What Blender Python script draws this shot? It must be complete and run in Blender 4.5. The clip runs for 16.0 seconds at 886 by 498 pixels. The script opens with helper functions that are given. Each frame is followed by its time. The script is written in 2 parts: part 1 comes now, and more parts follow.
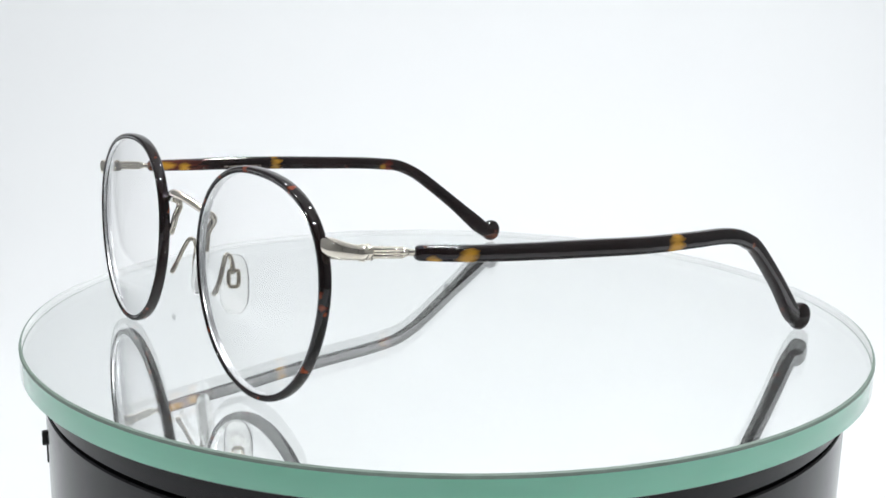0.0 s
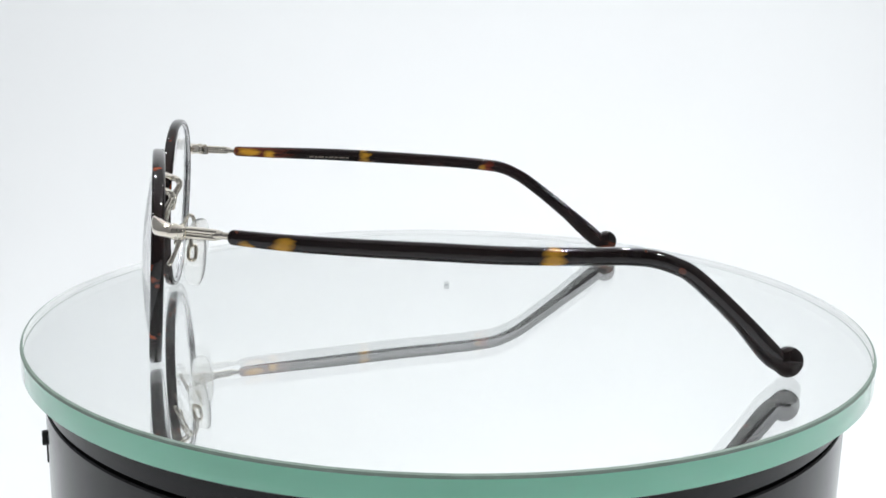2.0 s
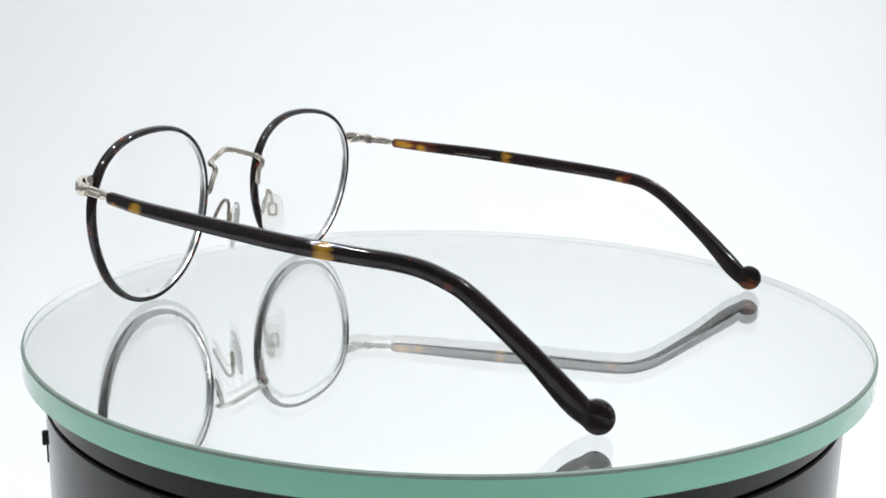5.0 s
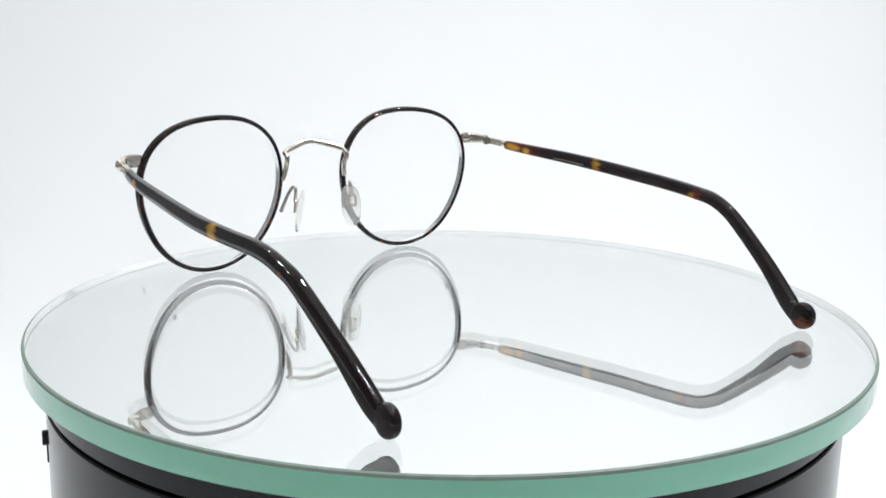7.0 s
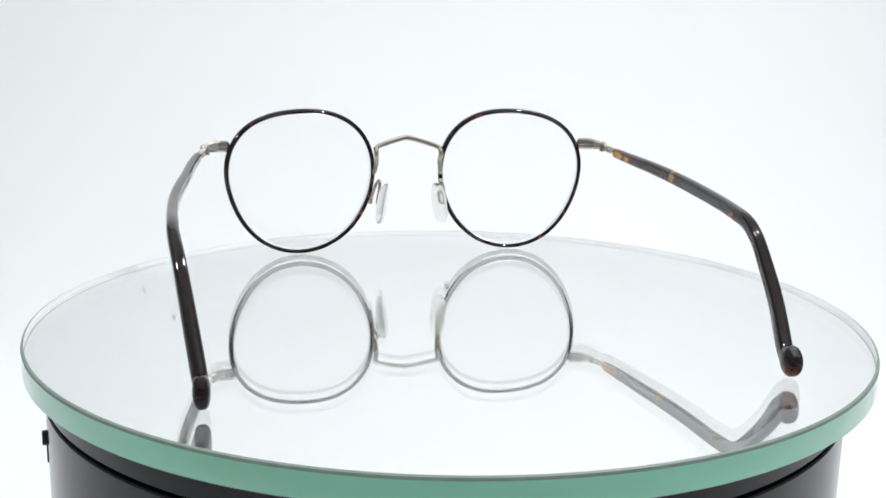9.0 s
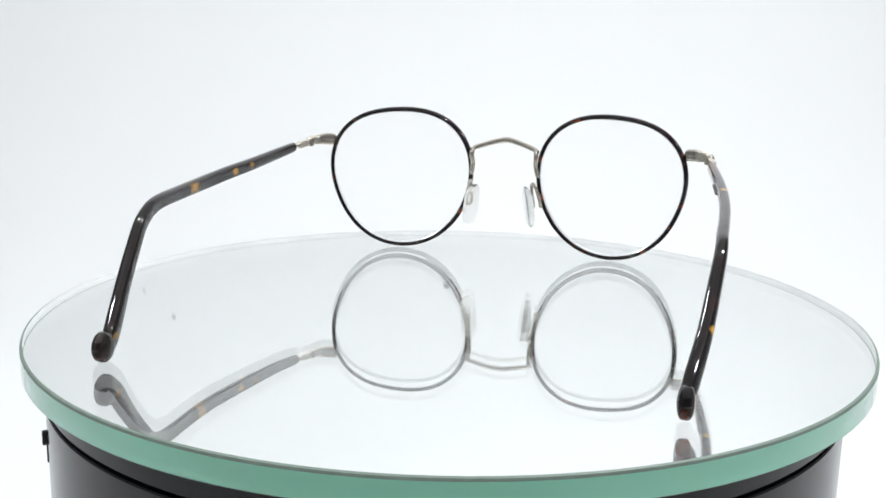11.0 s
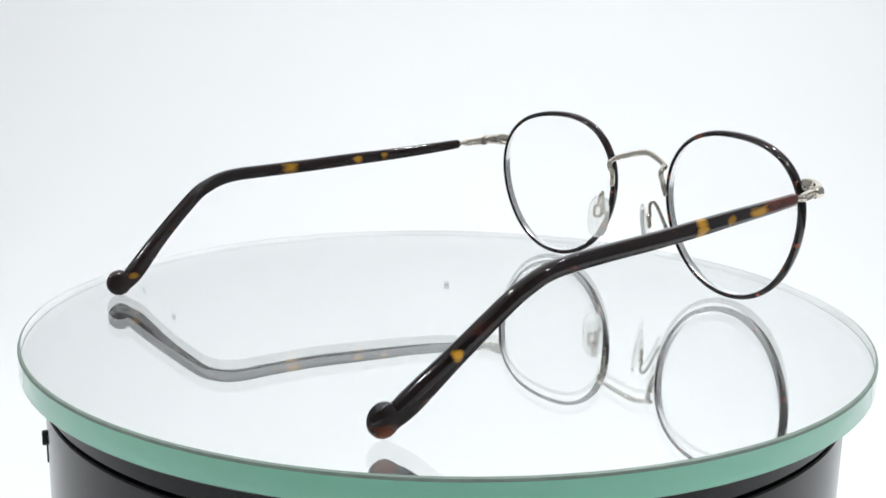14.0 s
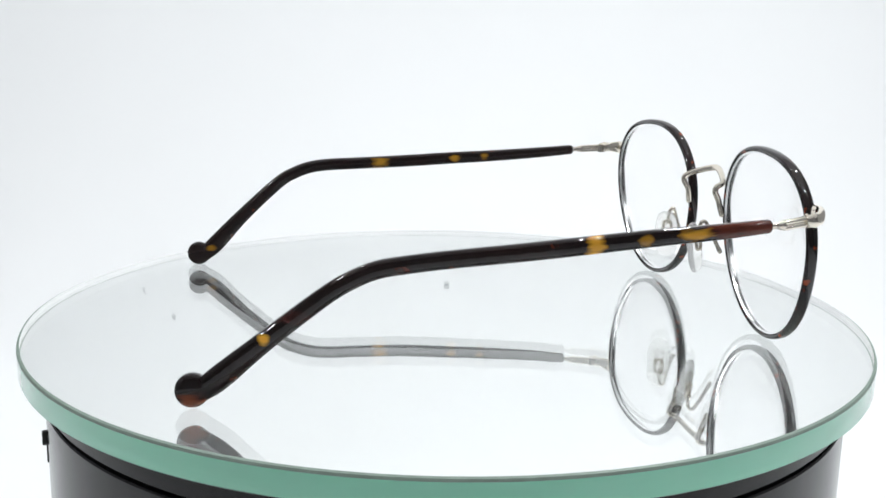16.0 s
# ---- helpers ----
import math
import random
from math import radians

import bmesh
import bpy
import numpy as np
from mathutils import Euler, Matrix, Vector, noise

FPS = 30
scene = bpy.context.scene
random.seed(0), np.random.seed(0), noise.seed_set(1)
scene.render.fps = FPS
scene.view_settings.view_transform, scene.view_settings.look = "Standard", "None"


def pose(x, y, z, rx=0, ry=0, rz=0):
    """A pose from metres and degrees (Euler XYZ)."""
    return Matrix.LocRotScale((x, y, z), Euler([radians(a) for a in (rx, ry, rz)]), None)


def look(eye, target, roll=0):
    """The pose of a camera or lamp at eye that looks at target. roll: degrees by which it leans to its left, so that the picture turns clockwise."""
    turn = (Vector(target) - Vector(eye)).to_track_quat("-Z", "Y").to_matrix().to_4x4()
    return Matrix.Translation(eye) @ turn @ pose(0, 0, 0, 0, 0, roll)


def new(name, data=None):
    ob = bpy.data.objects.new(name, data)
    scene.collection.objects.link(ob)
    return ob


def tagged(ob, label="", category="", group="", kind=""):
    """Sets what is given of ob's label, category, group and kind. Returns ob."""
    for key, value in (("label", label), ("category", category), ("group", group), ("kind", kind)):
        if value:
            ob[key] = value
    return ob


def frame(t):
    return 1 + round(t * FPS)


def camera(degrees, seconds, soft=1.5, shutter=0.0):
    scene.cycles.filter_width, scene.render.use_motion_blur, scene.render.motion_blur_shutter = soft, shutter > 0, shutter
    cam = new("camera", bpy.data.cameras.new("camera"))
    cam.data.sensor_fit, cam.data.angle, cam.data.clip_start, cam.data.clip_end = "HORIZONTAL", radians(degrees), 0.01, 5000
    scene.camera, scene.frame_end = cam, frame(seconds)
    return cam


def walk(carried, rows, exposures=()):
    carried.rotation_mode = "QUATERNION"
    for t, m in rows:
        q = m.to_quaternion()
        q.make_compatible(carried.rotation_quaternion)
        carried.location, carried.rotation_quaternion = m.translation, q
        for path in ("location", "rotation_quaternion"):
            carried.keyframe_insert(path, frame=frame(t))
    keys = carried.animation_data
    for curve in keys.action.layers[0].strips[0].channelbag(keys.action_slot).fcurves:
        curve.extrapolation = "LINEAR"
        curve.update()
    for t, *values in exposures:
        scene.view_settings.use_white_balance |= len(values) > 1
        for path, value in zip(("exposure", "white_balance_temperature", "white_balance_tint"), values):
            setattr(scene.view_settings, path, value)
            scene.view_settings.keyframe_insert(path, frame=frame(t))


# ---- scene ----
UNIT = 0.00092          # metres in one drawing unit
AXIS = (-76.71, -12.51)  # front of the spectacles from the spin axis, drawing units
YAW = 10.51             # their turn on the plate, degrees

cam = camera(44.385, 16.0, soft=1.6)
EYE = Vector((0, -0.29247, 0.08055))
TILT, PAN = radians(12.357), radians(-0.279)
AIM = EYE + Vector((math.sin(PAN) * math.cos(TILT), math.cos(PAN) * math.cos(TILT), -math.sin(TILT)))
walk(cam, [(0.0, look(EYE, AIM, 0.993)), (16.0, look(EYE, AIM, 0.993))], exposures=[(0.0, -0.595), (16.0, -0.595)])

# ---- light: four small lamps under the roof and an added low pair ----
LAMP = (0.948, 0.980, 0.998)
world = bpy.data.worlds.new("world")
scene.world = world
world.use_nodes = True
world.node_tree.nodes["Background"].inputs[0].default_value = (0.9, 0.95, 1.0, 1)
world.node_tree.nodes["Background"].inputs[1].default_value = 0.3


def lamp(name, eye, target, sx, sy, watts, colour):
    data = bpy.data.lights.new(name, "AREA")
    data.shape, data.size, data.size_y, data.energy, data.color = "RECTANGLE", sx, sy, watts, colour
    ob = new(name, data)
    ob.matrix_world = look(eye, target)
    return ob


for x, y, z, watts in ((-0.45, -0.13, 0.67, 2.2), (0.30, -0.24, 0.67, 3.4), (-0.31, 0.20, 0.67, 1.45), (0.30, 0.22, 0.67, 3.6),
                       # unseen pair at the sides, added for highlights on the temples
                       (-0.54, -0.32, 0.40, 0.9), (0.54, -0.32, 0.40, 0.9)):
    lamp("unseen_lamp", (x, y, z), (x * 0.3, 0.19, 0.0), 0.03, 0.03, watts, LAMP)


# ---- materials ----
def material(name):
    m = bpy.data.materials.new(name)
    m.use_nodes = True
    nt = m.node_tree
    return m, nt, nt.nodes["Principled BSDF"]


def node(nt, kind, **values):
    n = nt.nodes.new(kind)
    for key, value in values.items():
        n.inputs[key].default_value = value
    return n


def noise_of(nt, scale, detail=3.0, rough=0.55, space="Object", stretch=None):
    co = nt.nodes.new("ShaderNodeTexCoord")
    n = node(nt, "ShaderNodeTexNoise", Scale=scale, Detail=detail, Roughness=rough)
    if stretch:
        mp = nt.nodes.new("ShaderNodeMapping")
        mp.inputs["Scale"].default_value = stretch
        nt.links.new(co.outputs[space], mp.inputs["Vector"])
        nt.links.new(mp.outputs["Vector"], n.inputs["Vector"])
    else:
        nt.links.new(co.outputs[space], n.inputs["Vector"])
    return n


def ramp(nt, source, stops):
    r = nt.nodes.new("ShaderNodeValToRGB")
    while len(r.color_ramp.elements) < len(stops):
        r.color_ramp.elements.new(0.5)
    for el, (at, c) in zip(r.color_ramp.elements, stops):
        el.position, el.color = at, (*c, 1) if len(c) == 3 else c
    nt.links.new(source, r.inputs[0])
    return r


def bump(nt, source, bsdf, strength, distance):
    b = node(nt, "ShaderNodeBump", Strength=strength, Distance=distance)
    nt.links.new(source, b.inputs["Height"])
    nt.links.new(b.outputs[0], bsdf.inputs["Normal"])


def plain(name, colour, rough, metal=0.0, vary=0.0, scale=200.0, relief=0.0, spec=0.5):
    m, nt, b = material(name)
    b.inputs["Metallic"].default_value, b.inputs["Roughness"].default_value = metal, rough
    b.inputs["Specular IOR Level"].default_value = spec
    n = noise_of(nt, scale)
    lo, hi = [tuple(c * (1 + s * vary) for c in colour) for s in (-1, 1)]
    r = ramp(nt, n.outputs[0], [(0.3, lo), (0.7, hi)])
    nt.links.new(r.outputs[0], b.inputs["Base Color"])
    rr = ramp(nt, n.outputs[0], [(0.3, (rough * 0.85,) * 3), (0.7, (rough * 1.15,) * 3)])
    nt.links.new(rr.outputs[0], b.inputs["Roughness"])
    if relief:
        bump(nt, n.outputs[0], b, 0.4, relief)
    return m


def tortoise(name, spots, dark, brown, amber, fleck, fleck_at):
    """Polished acetate: near black, clouded with brown, with amber patches at given places (x, y, z, half length, half width)."""
    m, nt, b = material(name)
    b.inputs["Roughness"].default_value = 0.035
    b.inputs["IOR"].default_value = 1.55
    cloud = noise_of(nt, 90.0, 3.0, 0.6, stretch=(0.5, 1, 1))
    base = ramp(nt, cloud.outputs[0], [(0.38, dark), (0.72, brown)])
    colour = base.outputs[0]
    flecks = noise_of(nt, 260.0, 2.0, 0.5)
    mask = ramp(nt, flecks.outputs[0], [(fleck_at, (0, 0, 0)), (fleck_at + 0.05, (1, 1, 1))])
    mix = nt.nodes.new("ShaderNodeMix")
    mix.data_type = "RGBA"
    mix.inputs["B"].default_value = (*fleck, 1)
    nt.links.new(mask.outputs[0], mix.inputs["Factor"])
    nt.links.new(colour, mix.inputs["A"])
    colour = mix.outputs["Result"]
    co = nt.nodes.new("ShaderNodeTexCoord")
    wob = noise_of(nt, 420.0, 2.0, 0.6, stretch=(0.35, 1, 1.6))
    for x, y, z, a, w, tone in spots:
        sub = nt.nodes.new("ShaderNodeVectorMath")
        sub.operation = "SUBTRACT"
        sub.inputs[1].default_value = (x * UNIT, y * UNIT, z * UNIT)
        nt.links.new(co.outputs["Object"], sub.inputs[0])
        mul = nt.nodes.new("ShaderNodeVectorMath")
        mul.operation = "MULTIPLY"
        mul.inputs[1].default_value = (1 / (a * UNIT), 1 / (w * UNIT), 1 / (w * UNIT))
        nt.links.new(sub.outputs[0], mul.inputs[0])
        ln = nt.nodes.new("ShaderNodeVectorMath")
        ln.operation = "LENGTH"
        nt.links.new(mul.outputs[0], ln.inputs[0])
        add = nt.nodes.new("ShaderNodeMath")
        add.operation = "MULTIPLY_ADD"
        add.inputs[1].default_value = 1.5
        nt.links.new(wob.outputs[0], add.inputs[0])
        nt.links.new(ln.outputs["Value"], add.inputs[2])
        edge = ramp(nt, add.outputs[0], [(0.0, (1, 1, 1)), (0.70, (0.8, 0.8, 0.8)), (1.0, (0, 0, 0))])
        scale = nt.nodes.new("ShaderNodeMath")
        scale.operation = "MULTIPLY"
        scale.inputs[1].default_value = 0.58
        nt.links.new(add.outputs[0], scale.inputs[0])
        nt.links.new(scale.outputs[0], edge.inputs[0])
        mix = nt.nodes.new("ShaderNodeMix")
        mix.data_type = "RGBA"
        mix.inputs["B"].default_value = (*(tone if isinstance(tone, tuple) else [c * tone for c in amber]), 1)
        nt.links.new(edge.outputs[0], mix.inputs["Factor"])
        nt.links.new(colour, mix.inputs["A"])
        colour = mix.outputs["Result"]
    nt.links.new(colour, b.inputs["Base Color"])
    fine = noise_of(nt, 420.0, 2.0)
    bump(nt, fine.outputs[0], b, 0.3, 0.00012)
    return m


RUST = (0.10, 0.022, 0.012)
PALE = [(20.0, 73.5, 38.0, 18.0, 7.0, RUST), (152.5, 70.5, 1.0, 4.5, 3.6, (0.14, 0.035, 0.014)), (106.0, 76.5, 31.5, 4.0, 2.4, (0.12, 0.02, 0.01)), (128.0, 75.5, 21.0, 7.0, 1.8, (0.05, 0.012, 0.01)),
        (60.8, 77.6, 35.4, 2.9, 3.4, 1.0), (48.2, 78.0, 36.5, 2.2, 1.5, 0.5), (35.5, 77.0, 37.2, 5.4, 1.8, 0.9),
        # the amber patch at 136.3 is brightened to imitate light shining through it
        (26.5, 73.4, 37.2, 2.8, 1.7, 0.9), (20.0, 72.6, 37.9, 6.5, 1.4, 0.85), (136.3, 75.6, 15.8, 1.7, 1.6, 1.3),
        (104.4, 75.4, 31.4, 1.8, 1.1, 0.4),
        (26.4, -78.2, 36.0, 3.6, 2.1, 0.9), (86.8, -82.0, 33.0, 3.4, 3.0, 0.85), (86.0, -79.2, 33.6, 3.9, 2.2, 0.55), (18.4, -76.4, 36.4, 2.0, 1.3, 0.7),
        (58.9, -78.2, 35.0, 2.2, 1.5, 0.55), (48.0, -77.0, 35.6, 2.2, 1.6, 0.5), (147.0, -71.8, 5.0, 2.4, 1.4, 0.3)]
ACETATE = tortoise("tortoiseshell_acetate", PALE, (0.006, 0.004, 0.004), (0.012, 0.005, 0.0045), (0.66, 0.33, 0.03), (0.09, 0.02, 0.008), 0.70)
RIM_ACETATE = tortoise("rim_acetate", [], (0.006, 0.004, 0.004), (0.013, 0.005, 0.0045), (0.5, 0.2, 0.02), (0.24, 0.05, 0.02), 0.64)
SILVER = plain("pale_gold_metal", (0.83, 0.77, 0.67), 0.07, 1.0, 0.06, 700.0)
LINING = plain("polished_steel_lining", (0.94, 0.94, 0.95), 0.2, 1.0, 0.02, 500.0)
DULL_SILVER = plain("brushed_pale_metal", (0.64, 0.58, 0.48), 0.22, 1.0, 0.10, 900.0)
PLASTIC = plain("black_plastic", (0.007, 0.007, 0.008), 0.16, 0.0, 0.15, 120.0, 0.00001, 0.28)
GAP = plain("black_gap", (0.006, 0.006, 0.006), 0.6, 0.0, 0.2, 100.0)
PAPER = plain("white_paper", (0.86, 0.865, 0.87), 0.85, 0.0, 0.012, 3.0, 0.0, 0.2)
UNSEEN_CEILING = plain("unseen_white_ceiling", (0.78, 0.78, 0.78), 0.8, 0.0, 0.03, 5.0, 0.0, 0.2)
UNSEEN_WALL = plain("unseen_grey_wall", (0.25, 0.25, 0.255), 0.8, 0.0, 0.08, 5.0, 0.0, 0.2)
DUST = plain("grey_dust", (0.36, 0.37, 0.38), 0.9, 0.0, 0.2, 3000.0)
PRINT = plain("pale_print", (0.13, 0.11, 0.09), 0.4, 0.0, 0.1, 900.0)


def glass(name, colour, ior, rough=0.0):
    m, nt, b = material(name)
    nt.nodes.remove(b)
    g = node(nt, "ShaderNodeBsdfGlass", Color=(*colour, 1), Roughness=rough, IOR=ior)
    nt.links.new(g.outputs[0], nt.nodes["Material Output"].inputs[0])
    return m, nt, g


LENS = glass("lens_glass", (0.995, 0.995, 0.995), 1.18)[0]
PLATE = glass("plate_glass", (0.980, 0.989, 0.987), 1.50)[0]


def silicone():
    """Clear silicone with a milky share and a wet gloss."""
    m, nt, g = glass("clear_silicone", (0.99, 0.99, 0.985), 1.06)
    milk = node(nt, "ShaderNodeBsdfTranslucent", Color=(0.96, 0.96, 0.95, 1))
    shine = node(nt, "ShaderNodeBsdfGlossy", Color=(1, 1, 1, 1), Roughness=0.05)
    facing = node(nt, "ShaderNodeFresnel", IOR=1.3)
    body = node(nt, "ShaderNodeMixShader", Fac=0.22)
    skin = nt.nodes.new("ShaderNodeMixShader")
    nt.links.new(g.outputs[0], body.inputs[1])
    nt.links.new(milk.outputs[0], body.inputs[2])
    nt.links.new(facing.outputs[0], skin.inputs[0])
    nt.links.new(body.outputs[0], skin.inputs[1])
    nt.links.new(shine.outputs[0], skin.inputs[2])
    nt.links.new(skin.outputs[0], nt.nodes["Material Output"].inputs[0])
    return m


PAD = silicone()


def edge_glass():
    """The long way of the light through the plate shows as green at its edge."""
    m, nt, p = material("green_glass_edge")
    p.inputs["Roughness"].default_value = 0.18
    n = noise_of(nt, 60.0, 3.0, stretch=(1, 1, 5))
    r = ramp(nt, n.outputs[0], [(0.3, (0.19, 0.84, 0.54)), (0.7, (0.23, 0.88, 0.59))])
    nt.links.new(r.outputs[0], p.inputs["Base Color"])
    t = node(nt, "ShaderNodeBsdfTranslucent", Color=(0.76, 0.98, 0.88, 1))
    mix = node(nt, "ShaderNodeMixShader", Fac=0.55)
    nt.links.new(t.outputs[0], mix.inputs[1])
    nt.links.new(p.outputs[0], mix.inputs[2])
    shine = node(nt, "ShaderNodeBsdfGlossy", Color=(1, 1, 1, 1), Roughness=0.06)
    facing = node(nt, "ShaderNodeFresnel", IOR=1.9)
    coat = nt.nodes.new("ShaderNodeMixShader")
    nt.links.new(facing.outputs[0], coat.inputs[0])
    nt.links.new(mix.outputs[0], coat.inputs[1])
    nt.links.new(shine.outputs[0], coat.inputs[2])
    nt.links.new(coat.outputs[0], nt.nodes["Material Output"].inputs[0])
    return m


GREEN_EDGE = edge_glass()
BEVEL = plain("ground_glass_bevel", (0.20, 0.26, 0.22), 0.5, 0.0, 0.1, 300.0)
# pale grey that imitates light coming through the far edge
THROUGH_LIGHT = plain("edge_through_light", (0.64, 0.64, 0.645), 0.6, 0.0, 0.03, 300.0)

ARRIS_AND_REFLECTION = plain("arris_and_its_reflection", (0.22, 0.22, 0.22), 0.5, 0.0, 0.1, 300.0)


def silvered():
    """A mirror coat with a thin white haze."""
    m, nt, b = material("silvered_mirror")
    b.inputs["Metallic"].default_value, b.inputs["Roughness"].default_value = 1.0, 0.004
    n = noise_of(nt, 25.0)
    r = ramp(nt, n.outputs[0], [(0.3, (0.98, 0.98, 0.975)), (0.7, (0.99, 0.99, 0.985))])
    nt.links.new(r.outputs[0], b.inputs["Base Color"])
    d = node(nt, "ShaderNodeBsdfDiffuse", Color=(0.92, 0.93, 0.93, 1))
    mix = node(nt, "ShaderNodeMixShader", Fac=0.03)
    nt.links.new(b.outputs[0], mix.inputs[1])
    nt.links.new(d.outputs[0], mix.inputs[2])
    nt.links.new(mix.outputs[0], nt.nodes["Material Output"].inputs[0])
    return m


MIRROR = silvered()


# ---- building ----
def part(name, bm, mat, parent=None, label="", smooth=True):
    me = bpy.data.meshes.new(name)
    bmesh.ops.recalc_face_normals(bm, faces=bm.faces)
    bm.to_mesh(me)
    bm.free()
    me.materials.append(mat)
    if smooth:
        for p in me.polygons:
            p.use_smooth = True
        me.set_sharp_from_angle(angle=radians(42))
    ob = new(name, me)
    ob.parent = parent
    if label:
        tagged(ob, label)
    return ob


def vec(p):
    return Vector(p) * UNIT


def curve_through(points, steps):
    """Catmull-Rom points through rows of numbers; the first three are a place."""
    pts = [np.array(p, float) for p in points]
    pts = [2 * pts[0] - pts[1]] + pts + [2 * pts[-1] - pts[-2]]
    out = []
    for a, b, c, d in zip(pts, pts[1:], pts[2:], pts[3:]):
        for k in range(steps):
            t = k / steps
            out.append(0.5 * (2 * b + (c - a) * t + (2 * a - 5 * b + 4 * c - d) * t * t + (3 * b - a - 3 * c + d) * t ** 3))
    return out + [pts[-2]]


def sweep(bm, rows, up=(0, 0, 1), sides=14, power=2.0, round_ends=True):
    """A bar along rows of (x, y, z, half width, half height), with a superellipse for its section and rounded ends."""
    P = [Vector(r[:3]) for r in rows]
    n = len(P)
    loops = []
    for i in range(n):
        t = (P[min(i + 1, n - 1)] - P[max(i - 1, 0)]).normalized()
        side = t.cross(Vector(up)).normalized()
        top = side.cross(t).normalized()
        if round_ends and i in (0, n - 1):
            end = -t if i == 0 else t
            levels = [(1.0, 0.0), (0.9, 0.44), (0.64, 0.77), (0.3, 0.95)]
            levels = levels[::-1] if i == 0 else levels
        else:
            end, levels = t, [(1.0, 0.0)]
        for shrink, push in levels:
            w, h = rows[i][3] * shrink, rows[i][4] * shrink
            c = P[i] + end * push * min(rows[i][3], rows[i][4])
            loop = []
            for k in range(sides):
                a = math.tau * k / sides
                ca, sa = math.cos(a), math.sin(a)
                x = math.copysign(abs(ca) ** (2 / power), ca) * w
                y = math.copysign(abs(sa) ** (2 / power), sa) * h
                loop.append(bm.verts.new((c + side * x + top * y) * UNIT))
            loops.append(loop)
    for a, b in zip(loops, loops[1:]):
        for k in range(sides):
            bm.faces.new((a[k], a[(k + 1) % sides], b[(k + 1) % sides], b[k]))
    bm.faces.new(loops[0])
    bm.faces.new(loops[-1])


def ball(bm, at, radii, turn=None, segs=20):
    m = Matrix.Translation(vec(at)) @ (turn or Matrix()) @ Matrix.Diagonal((*[r * UNIT for r in radii], 1))
    bmesh.ops.create_uvsphere(bm, u_segments=segs, v_segments=segs // 2 + 2, radius=1, matrix=m)


def paddle(bm, at, radii):
    """A rounded disc with flattened cheeks, for the end of a temple."""
    got = bmesh.ops.create_uvsphere(bm, u_segments=32, v_segments=20, radius=1)
    for v in got["verts"]:
        cheek = math.copysign(abs(v.co.y) ** 0.62, v.co.y)
        v.co = vec((at[0] + radii[0] * v.co.x, at[1] + radii[1] * cheek, at[2] + radii[2] * v.co.z))


def block(bm, at, half, turn=None, bevel=0.25):
    m = Matrix.Translation(vec(at)) @ (turn or Matrix()) @ Matrix.Diagonal((*[2 * h * UNIT for h in half], 1))
    got = bmesh.ops.create_cube(bm, size=1, matrix=m)
    if bevel:
        edges = list({e for v in got["verts"] for e in v.link_edges})
        bmesh.ops.bevel(bm, geom=edges, offset=bevel * UNIT, segments=2, profile=0.5, affect="EDGES")


def lathe(bm, profile, sides=160, centre=(0, 0)):
    """Turns a profile of (radius, z), in drawing units, about the upright axis."""
    loops = []
    for r, z in profile:
        if r == 0:
            loops.append([bm.verts.new((centre[0] * UNIT, centre[1] * UNIT, z * UNIT))] * sides)
        else:
            loops.append([bm.verts.new(((centre[0] + r * math.cos(math.tau * k / sides)) * UNIT,
                                        (centre[1] + r * math.sin(math.tau * k / sides)) * UNIT, z * UNIT)) for k in range(sides)])
    for a, b in zip(loops, loops[1:]):
        for k in range(sides):
            q = []
            for v in (a[k], a[(k + 1) % sides], b[(k + 1) % sides], b[k]):
                if v not in q:
                    q.append(v)
            bm.faces.new(q)


def slab(name, lo, hi, mat):
    bm = bmesh.new()
    m = Matrix.Translation([(a + b) / 2 for a, b in zip(lo, hi)]) @ Matrix.Diagonal((*[b - a for a, b in zip(lo, hi)], 1))
    bmesh.ops.create_cube(bm, size=1, matrix=m)
    return part(name, bm, mat, None, smooth=False)


# ---- the white sweep, closed in by added unseen walls and ceiling ----
FLOOR = -140 * UNIT
REAR, ROOF, SIDE, FRONT = 0.62, 0.70, 0.60, -0.85


def sweep_backdrop():
    bm = bmesh.new()
    profile = [(FRONT, FLOOR)]
    rad = 0.25
    for k in range(25):
        a = math.pi / 2 * k / 24
        profile.append((REAR - rad + rad * math.sin(a), FLOOR + rad - rad * math.cos(a)))
    profile.append((REAR, ROOF))
    thick = 0.004
    rows = []
    for side in (-SIDE, SIDE):
        rows.append([bm.verts.new((side, y, z)) for y, z in profile])
        rows.append([bm.verts.new((side, y + (thick if i > 12 else 0), z - (thick if i <= 12 else 0))) for i, (y, z) in enumerate(profile)])
    a, al, b, bl = rows
    for i in range(len(profile) - 1):
        bm.faces.new((a[i], a[i + 1], b[i + 1], b[i]))
        bm.faces.new((al[i], al[i + 1], bl[i + 1], bl[i]))
        bm.faces.new((a[i], a[i + 1], al[i + 1], al[i]))
        bm.faces.new((b[i], b[i + 1], bl[i + 1], bl[i]))
    bm.faces.new((a[0], b[0], bl[0], al[0]))
    bm.faces.new((a[-1], b[-1], bl[-1], al[-1]))
    return part("backdrop", bm, PAPER)


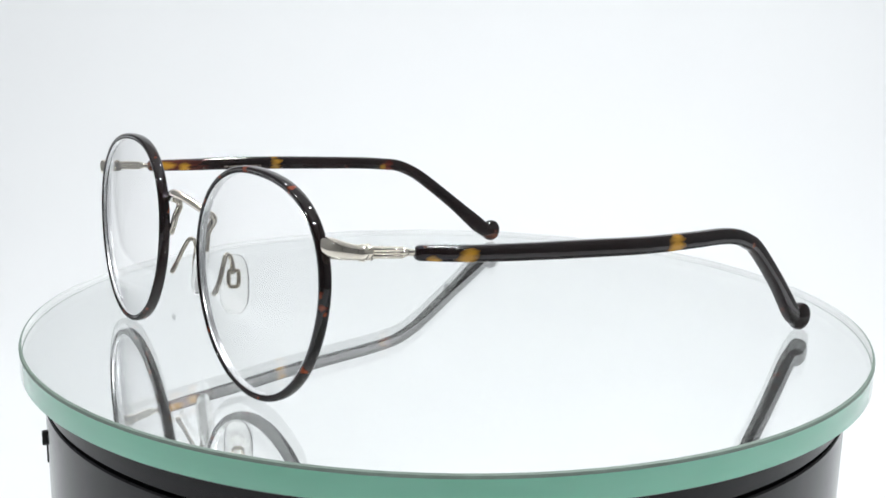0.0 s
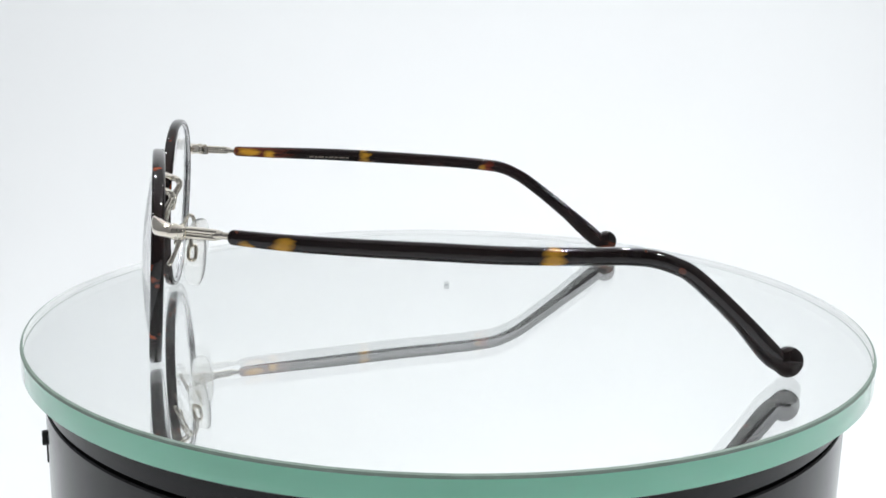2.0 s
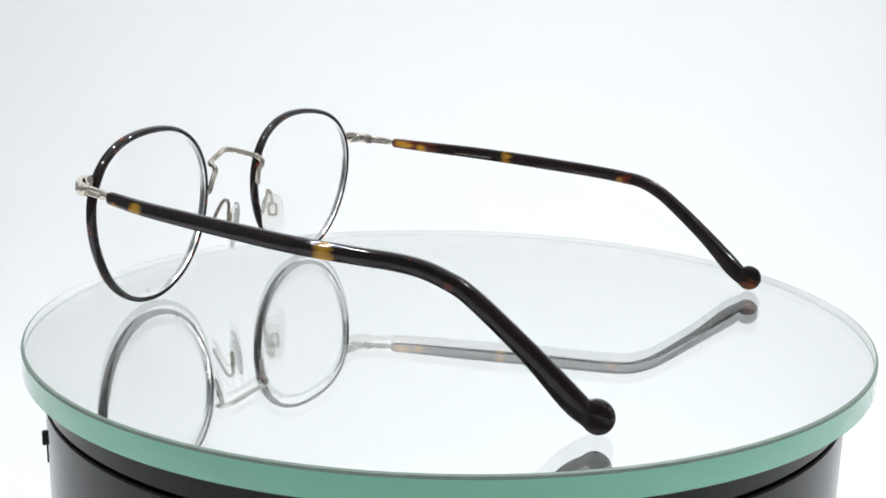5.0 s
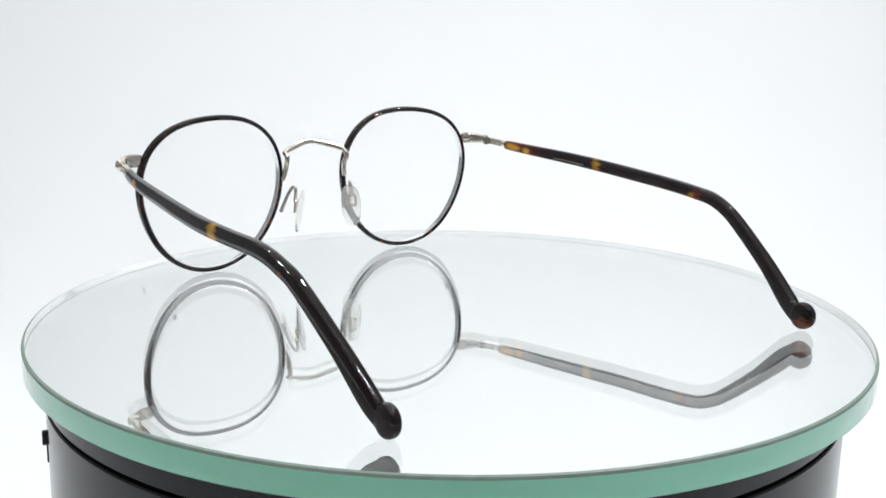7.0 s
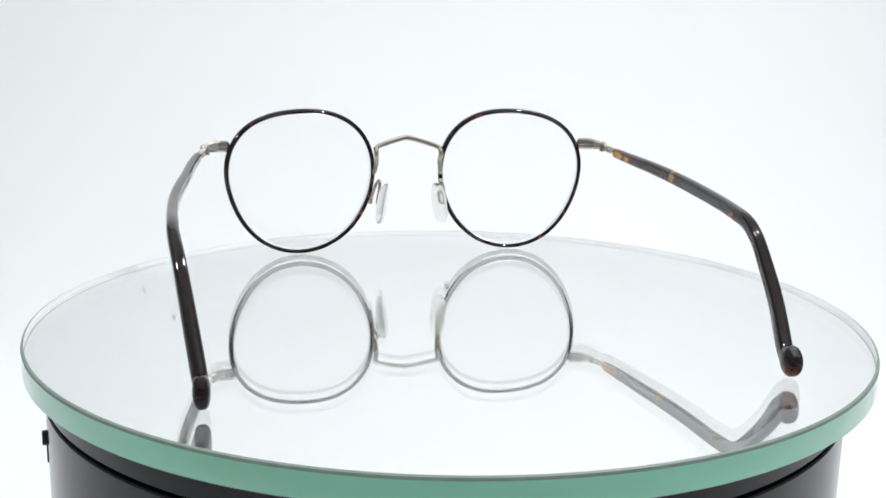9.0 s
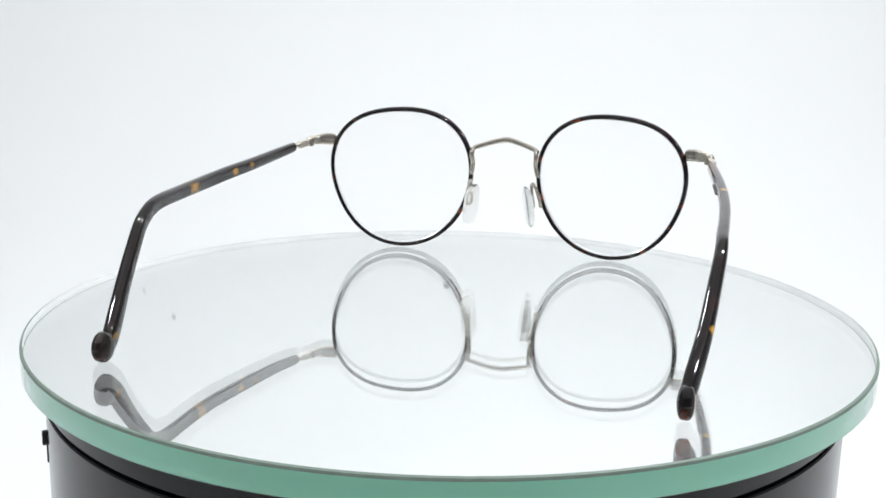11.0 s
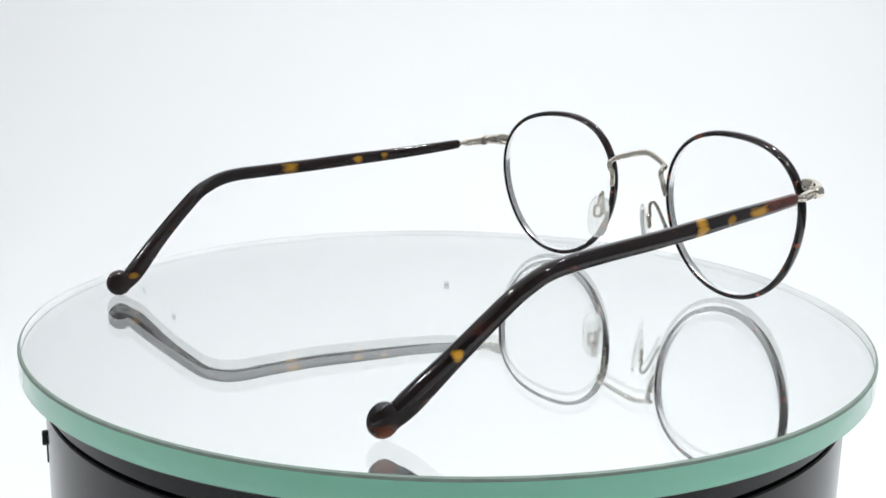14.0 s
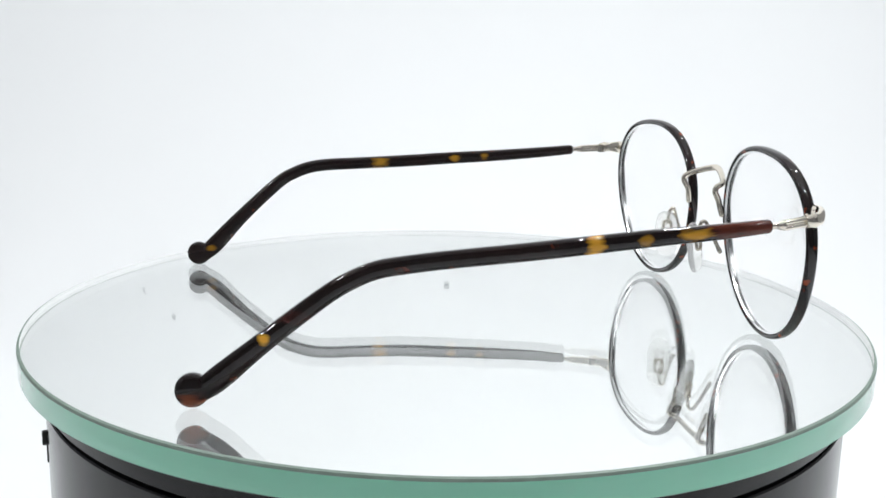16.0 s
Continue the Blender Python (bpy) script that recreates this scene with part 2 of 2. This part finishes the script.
tagged(sweep_backdrop(), "seamless white paper sweep behind the turntable", "backdrop", kind="structure")
# out of view: added to tune fill light and what the gloss reflects
for name, lo, hi in (("unseen_wall_left", (-SIDE - 0.01, FRONT, FLOOR), (-SIDE, REAR, ROOF)), ("unseen_wall_right", (SIDE, FRONT, FLOOR), (SIDE + 0.01, REAR, ROOF)),
                     ("unseen_wall_front", (-SIDE, FRONT - 0.01, FLOOR), (SIDE, FRONT, ROOF)), ("ceiling", (-SIDE, FRONT, ROOF), (SIDE, REAR, ROOF + 0.01))):
    tagged(slab(name, lo, hi, UNSEEN_WALL if name != "ceiling" else UNSEEN_CEILING), "unseen grey wall added to tune fill and reflections" if name != "ceiling" else "unseen white ceiling added to bounce light", "wall" if name != "ceiling" else "ceiling", kind="structure")


# ---- turntable ----
HUB = (0.08, 1.2)
DECK = -0.9            # top of the glass plate


def turntable():
    base = new("turntable")
    base.location = ((HUB[0] - 0.35) * UNIT, HUB[1] * UNIT, FLOOR)
    up = -FLOOR / UNIT + DECK
    bm = bmesh.new()
    lathe(bm, [(0, 0), (112.5, 0), (114.1, 1), (115.4, 20), (115.9, up - 17.0), (115.5, up - 16.6), (113.9, up - 16.6)])
    part("drum", bm, PLASTIC, base, "black semi-gloss plastic drum")
    bm = bmesh.new()
    lathe(bm, [(113.9, up - 16.8), (113.9, up - 15.2)])
    part("seam", bm, GAP, base)
    bm = bmesh.new()
    lathe(bm, [(113.9, up - 15.4), (115.5, up - 15.4), (115.9, up - 15.1), (115.9, up - 9.3), (115.4, up - 8.9), (113.0, up - 8.9), (113.0, up - 7.4), (0, up - 7.4)])
    part("collar", bm, PLASTIC, base, "black plastic top collar")
    # slide switch and its slot on the side of the drum
    a = math.atan2(-41.7, -107.3)
    turn = Matrix.Rotation(a, 4, "Z")
    bm = bmesh.new()
    block(bm, (116.3 * math.cos(a), 116.3 * math.sin(a), up - 26.8), (0.9, 1.2, 1.9), turn, 0.4)
    part("switch", bm, GAP, base, "small black slide switch")
    bm = bmesh.new()
    block(bm, (115.9 * math.cos(a), 115.9 * math.sin(a), up - 30.5), (0.3, 0.8, 3.4), turn, 0.15)
    part("switch_plate", bm, GAP, base)
    return tagged(base, "black plastic turntable drum with a slide switch", "turntable")


turntable()


def glass_plate():
    top = new("glass_plate")
    top.location = (HUB[0] * UNIT, HUB[1] * UNIT, DECK * UNIT)
    R, c = 122.1, (0.23, 0.71)
    for name, mat, profile, label in (
            ("top_face", PLATE, [(0, 0), (R - 0.8, 0)], "clear polished glass face"),
            ("bevel", BEVEL, [(R - 0.8, 0), (R - 0.2, -0.25), (R, -0.9)], "dark ground bevel"),
            ("edge", GREEN_EDGE, [(R, -0.9), (R, -6.9)], "green polished glass edge"),
            ("lower_bevel", BEVEL, [(R, -6.9), (R - 0.5, -7.3)], ""),
            # added pale rings: brightness of the far edge put into their colour
            ("through_light_ring", THROUGH_LIGHT, [(R - 0.5, -0.6), (R - 0.5, -3.0)], "pale ring standing in for light through the far edge"),
            ("lower_through_light_ring", THROUGH_LIGHT, [(R - 0.5, -3.5), (R - 0.5, -6.3)], "pale ring standing in for light through the far edge"),
            ("upper_chamfer", ARRIS_AND_REFLECTION, [(R - 0.5, -0.15), (R - 0.5, -0.6)], "thin dark line of the upper arris"),
            # dark strip at mid depth, drawn in place of the arris's reflection
            ("mirrored_arris_line", ARRIS_AND_REFLECTION, [(R - 0.5, -3.0), (R - 0.5, -3.5)], "thin dark line painted as the arris's reflection"),
            ("silvering", MIRROR, [(0, -6.4), (R - 0.4, -6.4)], "mirror silvering under the clear glass"),
            ("underside", GAP, [(R - 0.5, -7.3), (0, -7.3)], "black backing")):
        bm = bmesh.new()
        lathe(bm, profile, 200, c)
        ob = part(name, bm, mat, top, label)
        me = ob.data
        ob.visible_shadow = name != "top_face"
        # all faces look out of the slab
        mid = me.polygons[0]
        out = Vector((mid.center.x, mid.center.y, 0)).normalized() + Vector((0, 0, {"top_face": 3, "silvering": 3, "underside": -3}.get(name, 0)))
        if mid.normal.dot(out) < 0:
            me.flip_normals()
    return tagged(top, "round thick clear glass plate with a green edge", "glass plate")


PLATE_THING = glass_plate()


# ---- spectacles: x backwards, y to the wearer's right, z up, in drawing units ----
PLANE = {-1: (-3.9, 0.075, 0.055), 1: (-3.65, 0.060, 0.060)}  # each rim's depth, and its lean across and upwards


def lens_point(s, a, grow=0.0, out=0.0):
    """A place on the rim of the lens on side s at angle a, grown outwards and moved backwards."""
    r = 26.15 - 0.28 * math.cos(a) + 0.25 * math.sin(a) + 0.24 * math.cos(2 * a) - 0.15 * math.sin(2 * a) + 0.03 * math.cos(3 * a) \
        + 0.94 * math.sin(3 * a) - 0.32 * math.cos(4 * a) + 0.10 * math.sin(4 * a) + grow
    y, z = (39.5 if s < 0 else 39.2) + r * math.cos(a), 26.75 + r * math.sin(a)
    a0, b0, c0 = PLANE[s]
    return Vector((a0 + b0 * (y - 39) + c0 * (z - 26) + out, s * y, z))


def ring(s, grow, half_r, half_d, out=0.0, n=120, sides=12, power=2.4):
    bm = bmesh.new()
    loops = []
    for i in range(n):
        a = math.tau * i / n
        c = lens_point(s, a, grow, out)
        away = (lens_point(s, a, grow + 1, out) - c).normalized()
        deep = Vector((1, -PLANE[s][1] * s, -PLANE[s][2])).normalized()
        loop = []
        for k in range(sides):
            b = math.tau * k / sides
            cb, sb = math.cos(b), math.sin(b)
            p = c + away * math.copysign(abs(cb) ** (2 / power), cb) * half_r + deep * math.copysign(abs(sb) ** (2 / power), sb) * half_d
            loop.append(bm.verts.new(p * UNIT))
        loops.append(loop)
    for i in range(n):
        a, b = loops[i], loops[(i + 1) % n]
        for k in range(sides):
            bm.faces.new((a[k], a[(k + 1) % sides], b[(k + 1) % sides], b[k]))
    return bm


def lens(s):
    bm = bmesh.new()
    n, rings = 96, 9
    shells = []
    for back in (0.0, 1.4):
        rows = []
        for j in range(rings + 1):
            f = j / rings
            row = []
            for i in range(n if j else 1):
                a = math.tau * i / n
                edge = lens_point(s, a, -0.35)
                centre = Vector((PLANE[s][0] + 0.05, s * 39.3, 26.75))
                p = centre + (edge - centre) * f
                p.x += -2.9 * (1 - f * f) + back - 0.7
                row.append(bm.verts.new(p * UNIT))
            rows.append(row)
        for j in range(rings):
            for i in range(n):
                q, w = rows[j], rows[j + 1]
                if j == 0:
                    bm.faces.new((q[0], w[i], w[(i + 1) % n]))
                else:
                    bm.faces.new((q[i], w[i], w[(i + 1) % n], q[(i + 1) % n]))
        shells.append(rows[-1])
    for i in range(n):
        bm.faces.new((shells[0][i], shells[0][(i + 1) % n], shells[1][(i + 1) % n], shells[1][i]))
    return bm


# centre lines of the two temples, which are not quite alike
TEMPLE = {-1: [(15.6, -75.2, 38.0), (28.0, -77.0, 36.8), (45.0, -78.5, 35.6), (61.0, -80.0, 34.7), (78.0, -81.0, 33.7), (95.0, -80.9, 33.1), (105.0, -80.5, 32.8),
               (111.5, -80.2, 32.0), (117.0, -79.6, 30.2), (123.0, -78.6, 26.9), (135.8, -76.2, 15.8), (145.5, -74.3, 6.1), (149.8, -73.6, 2.4)],
          1: [(15.6, 73.6, 38.1), (28.0, 74.8, 37.4), (45.0, 76.2, 36.6), (61.0, 77.2, 35.6), (78.0, 77.6, 34.4), (95.0, 77.3, 33.2), (105.0, 76.9, 32.2),
              (111.5, 76.8, 31.2), (117.0, 76.5, 29.0), (123.0, 75.8, 25.3), (136.0, 73.9, 15.1), (145.9, 71.6, 6.5), (150.5, 70.6, 2.8)]}


def spectacles():
    top = new("eyeglasses")
    for s in (-1, 1):
        m = Matrix.Diagonal((1, s, 1, 1))
        rim = part("rim", ring(s, 0.27, 0.77, 1.5), RIM_ACETATE, top, "dark tortoiseshell acetate over a round metal rim")
        part("rim_wire", ring(s, -0.60, 0.16, 1.28, 0.05, power=5.0), LINING, rim, "pale metal band lining the rim")
        glazing = part("lens", lens(s), LENS, top, "clear round demo lens")
        glazing.visible_shadow = False

        # end piece, hinge and temple
        bm = bmesh.new()
        sweep(bm, curve_through([(-1.5, s * 65.2, 39.6, 0.9, 2.1), (-1.3, s * 68.2, 39.6, 1.1, 2.2), (0.0, s * 70.8, 39.4, 1.2, 1.9),
                                 (2.0, s * 72.6, 39.2, 1.25, 1.6), (4.2, s * 73.2, 39.0, 1.3, 1.6)], 6), power=2.6)
        ball(bm, (2.9, s * 73.0, 39.1), (1.7, 1.6, 1.9))
        end = part("end_piece", bm, SILVER, top, "polished pale gold end piece")
        bm = bmesh.new()
        for z0, z1 in ((37.4, 38.1), (38.2, 39.2), (39.3, 40.0)):
            sweep(bm, [(4.6, s * 72.4, z0, 1.25, 1.25), (4.6, s * 72.4, z1, 1.25, 1.25)], up=(1, 0, 0), sides=18, round_ends=False)
        hinge = part("hinge_barrel", bm, SILVER, end)
        bm = bmesh.new()
        sweep(bm, [(4.6, s * 72.4, 39.9, 0.8, 0.8), (4.6, s * 72.4, 40.1, 0.7, 0.7)], up=(1, 0, 0), sides=14)
        part("screw", bm, DULL_SILVER, end)

        temple = bmesh.new()
        sizes = [(1.3, 1.7), (1.45, 1.9), (1.5, 2.05), (1.55, 2.15), (1.6, 2.15), (1.6, 2.1), (1.65, 2.1), (1.65, 2.1), (1.7, 2.1), (1.75, 2.15), (1.85, 2.35), (1.85, 2.9), (1.6, 2.4)]
        sweep(temple, curve_through([(*p, *q) for p, q in zip(TEMPLE[s], sizes)], 6), sides=28, power=2.9)
        tip = TEMPLE[s][-1]
        paddle(temple, (tip[0] + 1.6, tip[1] + 0.05 * s, tip[2] + 0.65), (3.95, 2.1, 4.0))
        arm = part("temple", temple, ACETATE, top, "glossy dark tortoiseshell temple with amber patches")
        bm = bmesh.new()
        for half in (-0.68, 0.68):
            sweep(bm, [(5.6, s * 72.9, 38.9 + half, 1.0, 0.62), (11.6, s * 74.2, 38.4 + half, 1.0, 0.6)], power=3.0)
        sweep(bm, [(5.4, s * 72.9, 38.9, 0.8, 0.5), (11.8, s * 74.2, 38.4, 0.8, 0.5)], power=3.0)
        sweep(bm, [(11.0, s * 74.1, 38.45, 0.72, 0.8), (17.0, TEMPLE[s][0][1], 38.0, 0.72, 0.8)])
        sweep(bm, [(11.9, s * 74.2, 38.4, 1.15, 1.2), (12.6, s * 74.25, 38.35, 1.05, 1.1)])
        part("temple_core", bm, SILVER, arm, "polished pale gold metal shaft")
        if s == 1:
            bm = bmesh.new()
            x = 41.0
            for size in (1.4, 0.9, 1.8, 0.8, 1.6, 1.2, 1.9, 0.9):
                block(bm, (x + size / 2, 74.38 + 0.065 * (x - 41), 35.9 - 0.05 * (x - 41)), (size / 2, 0.28, 0.24), Matrix.Rotation(0.062, 4, "Z"), 0)
                x += size + 0.5
            part("printed_marks", bm, PRINT, arm, "pale illegible printed marks", smooth=False)

        # nose pad on its arm
        bm = bmesh.new()
        sweep(bm, curve_through([(-2.6, s * 13.9, 18.3, 0.75, 0.75), (-1.4, s * 13.6, 20.6, 0.62, 0.62), (0.2, s * 12.7, 24.4, 0.6, 0.6), (1.5, s * 11.6, 26.9, 0.6, 0.6),
                                 (2.7, s * 11.2, 26.6, 0.6, 0.6), (3.2, s * 11.4, 24.6, 0.6, 0.6), (3.1, s * 11.7, 22.4, 0.6, 0.6)], 6), up=(1, 0.2, 0), sides=10)
        holder = part("pad_arm", bm, SILVER, top, "thin bent metal pad arm")
        bm = bmesh.new()
        tilt = Matrix.Rotation(s * 0.6, 4, "Z") @ Matrix.Rotation(s * 0.16, 4, "X")
        loop = []
        for k in range(21):
            a = math.tau * k / 20
            q = tilt @ Vector((1.25 * math.copysign(abs(math.cos(a)) ** 0.5, math.cos(a)), 0, 2.1 * math.copysign(abs(math.sin(a)) ** 0.5, math.sin(a))))
            loop.append((3.4 + q.x, s * 11.6 + q.y, 20.8 + q.z, 0.52, 0.52))
        sweep(bm, loop, up=tuple(tilt @ Vector((0, 1, 0))), sides=8, round_ends=False)
        part("pad_box", bm, DULL_SILVER, holder)
        bm = bmesh.new()
        bmesh.ops.create_uvsphere(bm, u_segments=28, v_segments=18, radius=1)
        for v in bm.verts:
            x, y, z = [math.copysign(abs(q) ** p, q) for q, p in zip(v.co, (0.75, 1.0, 0.75))]
            v.co = (tilt @ Vector((3.7 * x, 1.15 * y + 0.35 * s * x * x, 7.6 * z)) + Vector((4.2, s * 10.4, 18.9))) * UNIT
        pad = part("nose_pad", bm, PAD, top, "clear silicone nose pad")
        pad.visible_shadow = False

    bm = bmesh.new()
    half = [(-2.7, 12.2, 29.2, 0.8, 0.9), (-2.2, 11.7, 31.2, 0.85, 0.9), (-1.7, 11.4, 33.4, 0.9, 0.9), (-0.3, 11.7, 36.0, 0.9, 0.9),
            (-0.8, 11.6, 37.6, 0.9, 0.9), (-2.8, 11.1, 38.6, 0.95, 0.9), (-5.3, 6.0, 40.3, 1.0, 0.9), (-6.3, 2.2, 41.3, 1.05, 0.95)]
    rows = [(x - 1.2 * (x > -4), -y - 0.2, z, a, b) for x, y, z, a, b in half] + [(-6.6, 0, 41.6, 1.05, 0.95)] + [(x - 0.5 * (x > -4), y + 0.2, z, a, b) for x, y, z, a, b in half[::-1]]
    sweep(bm, curve_through(rows, 6), up=(1, 0, 0.25), sides=12)
    part("bridge", bm, SILVER, top, "pale gold saddle bridge with zigzag ends")
    return tagged(top, "round tortoiseshell eyeglasses with pale gold metal parts", "eyeglasses")


GLASSES = spectacles()


# ---- dust on the backdrop ----
def speck(at, size, flat):
    bm = bmesh.new()
    bmesh.ops.create_icosphere(bm, subdivisions=2, radius=1)
    for v in bm.verts:
        v.co *= 1 + 0.35 * noise.noise(v.co * 1.7 + Vector(at) * 90)
        v.co = Vector(at) + Vector((v.co.x * size, v.co.y * (size if flat else 0.0003), v.co.z * (0.00012 if flat else size)))
    return tagged(part("dust_speck", bm, DUST), "tiny grey speck of dust", "dust", "specks of dust")


for x, z, size in ((-0.2386, 0.1806, 0.0018), (-0.0009, 0.1480, 0.0026), (-0.2638, 0.1571, 0.0013), (0.3568, 0.0423, 0.0020)):
    speck((x, REAR - 0.0002, z), size, False)


# ---- the turning of plate and eyeglasses ----
def spin(t):
    """Degrees of the plate at t seconds."""
    return 26.104 - 13.329 * t + 0.24132 * t ** 2 - 0.035584 * t ** 3 + 0.0023327 * t ** 4 - 0.000056938 * t ** 5


def motions():
    times = [0.5 * k for k in range(33)]
    walk(PLATE_THING, [(t, pose(HUB[0] * UNIT, HUB[1] * UNIT, DECK * UNIT, 0, 0, spin(t))) for t in times])
    rows = []
    for t in times:
        a = radians(spin(t))
        x, y = AXIS
        rows.append((t, pose((math.cos(a) * x - math.sin(a) * y) * UNIT, (math.sin(a) * x + math.cos(a) * y) * UNIT, 0, 0, 0, spin(t) + YAW)))
    walk(GLASSES, rows)


motions()
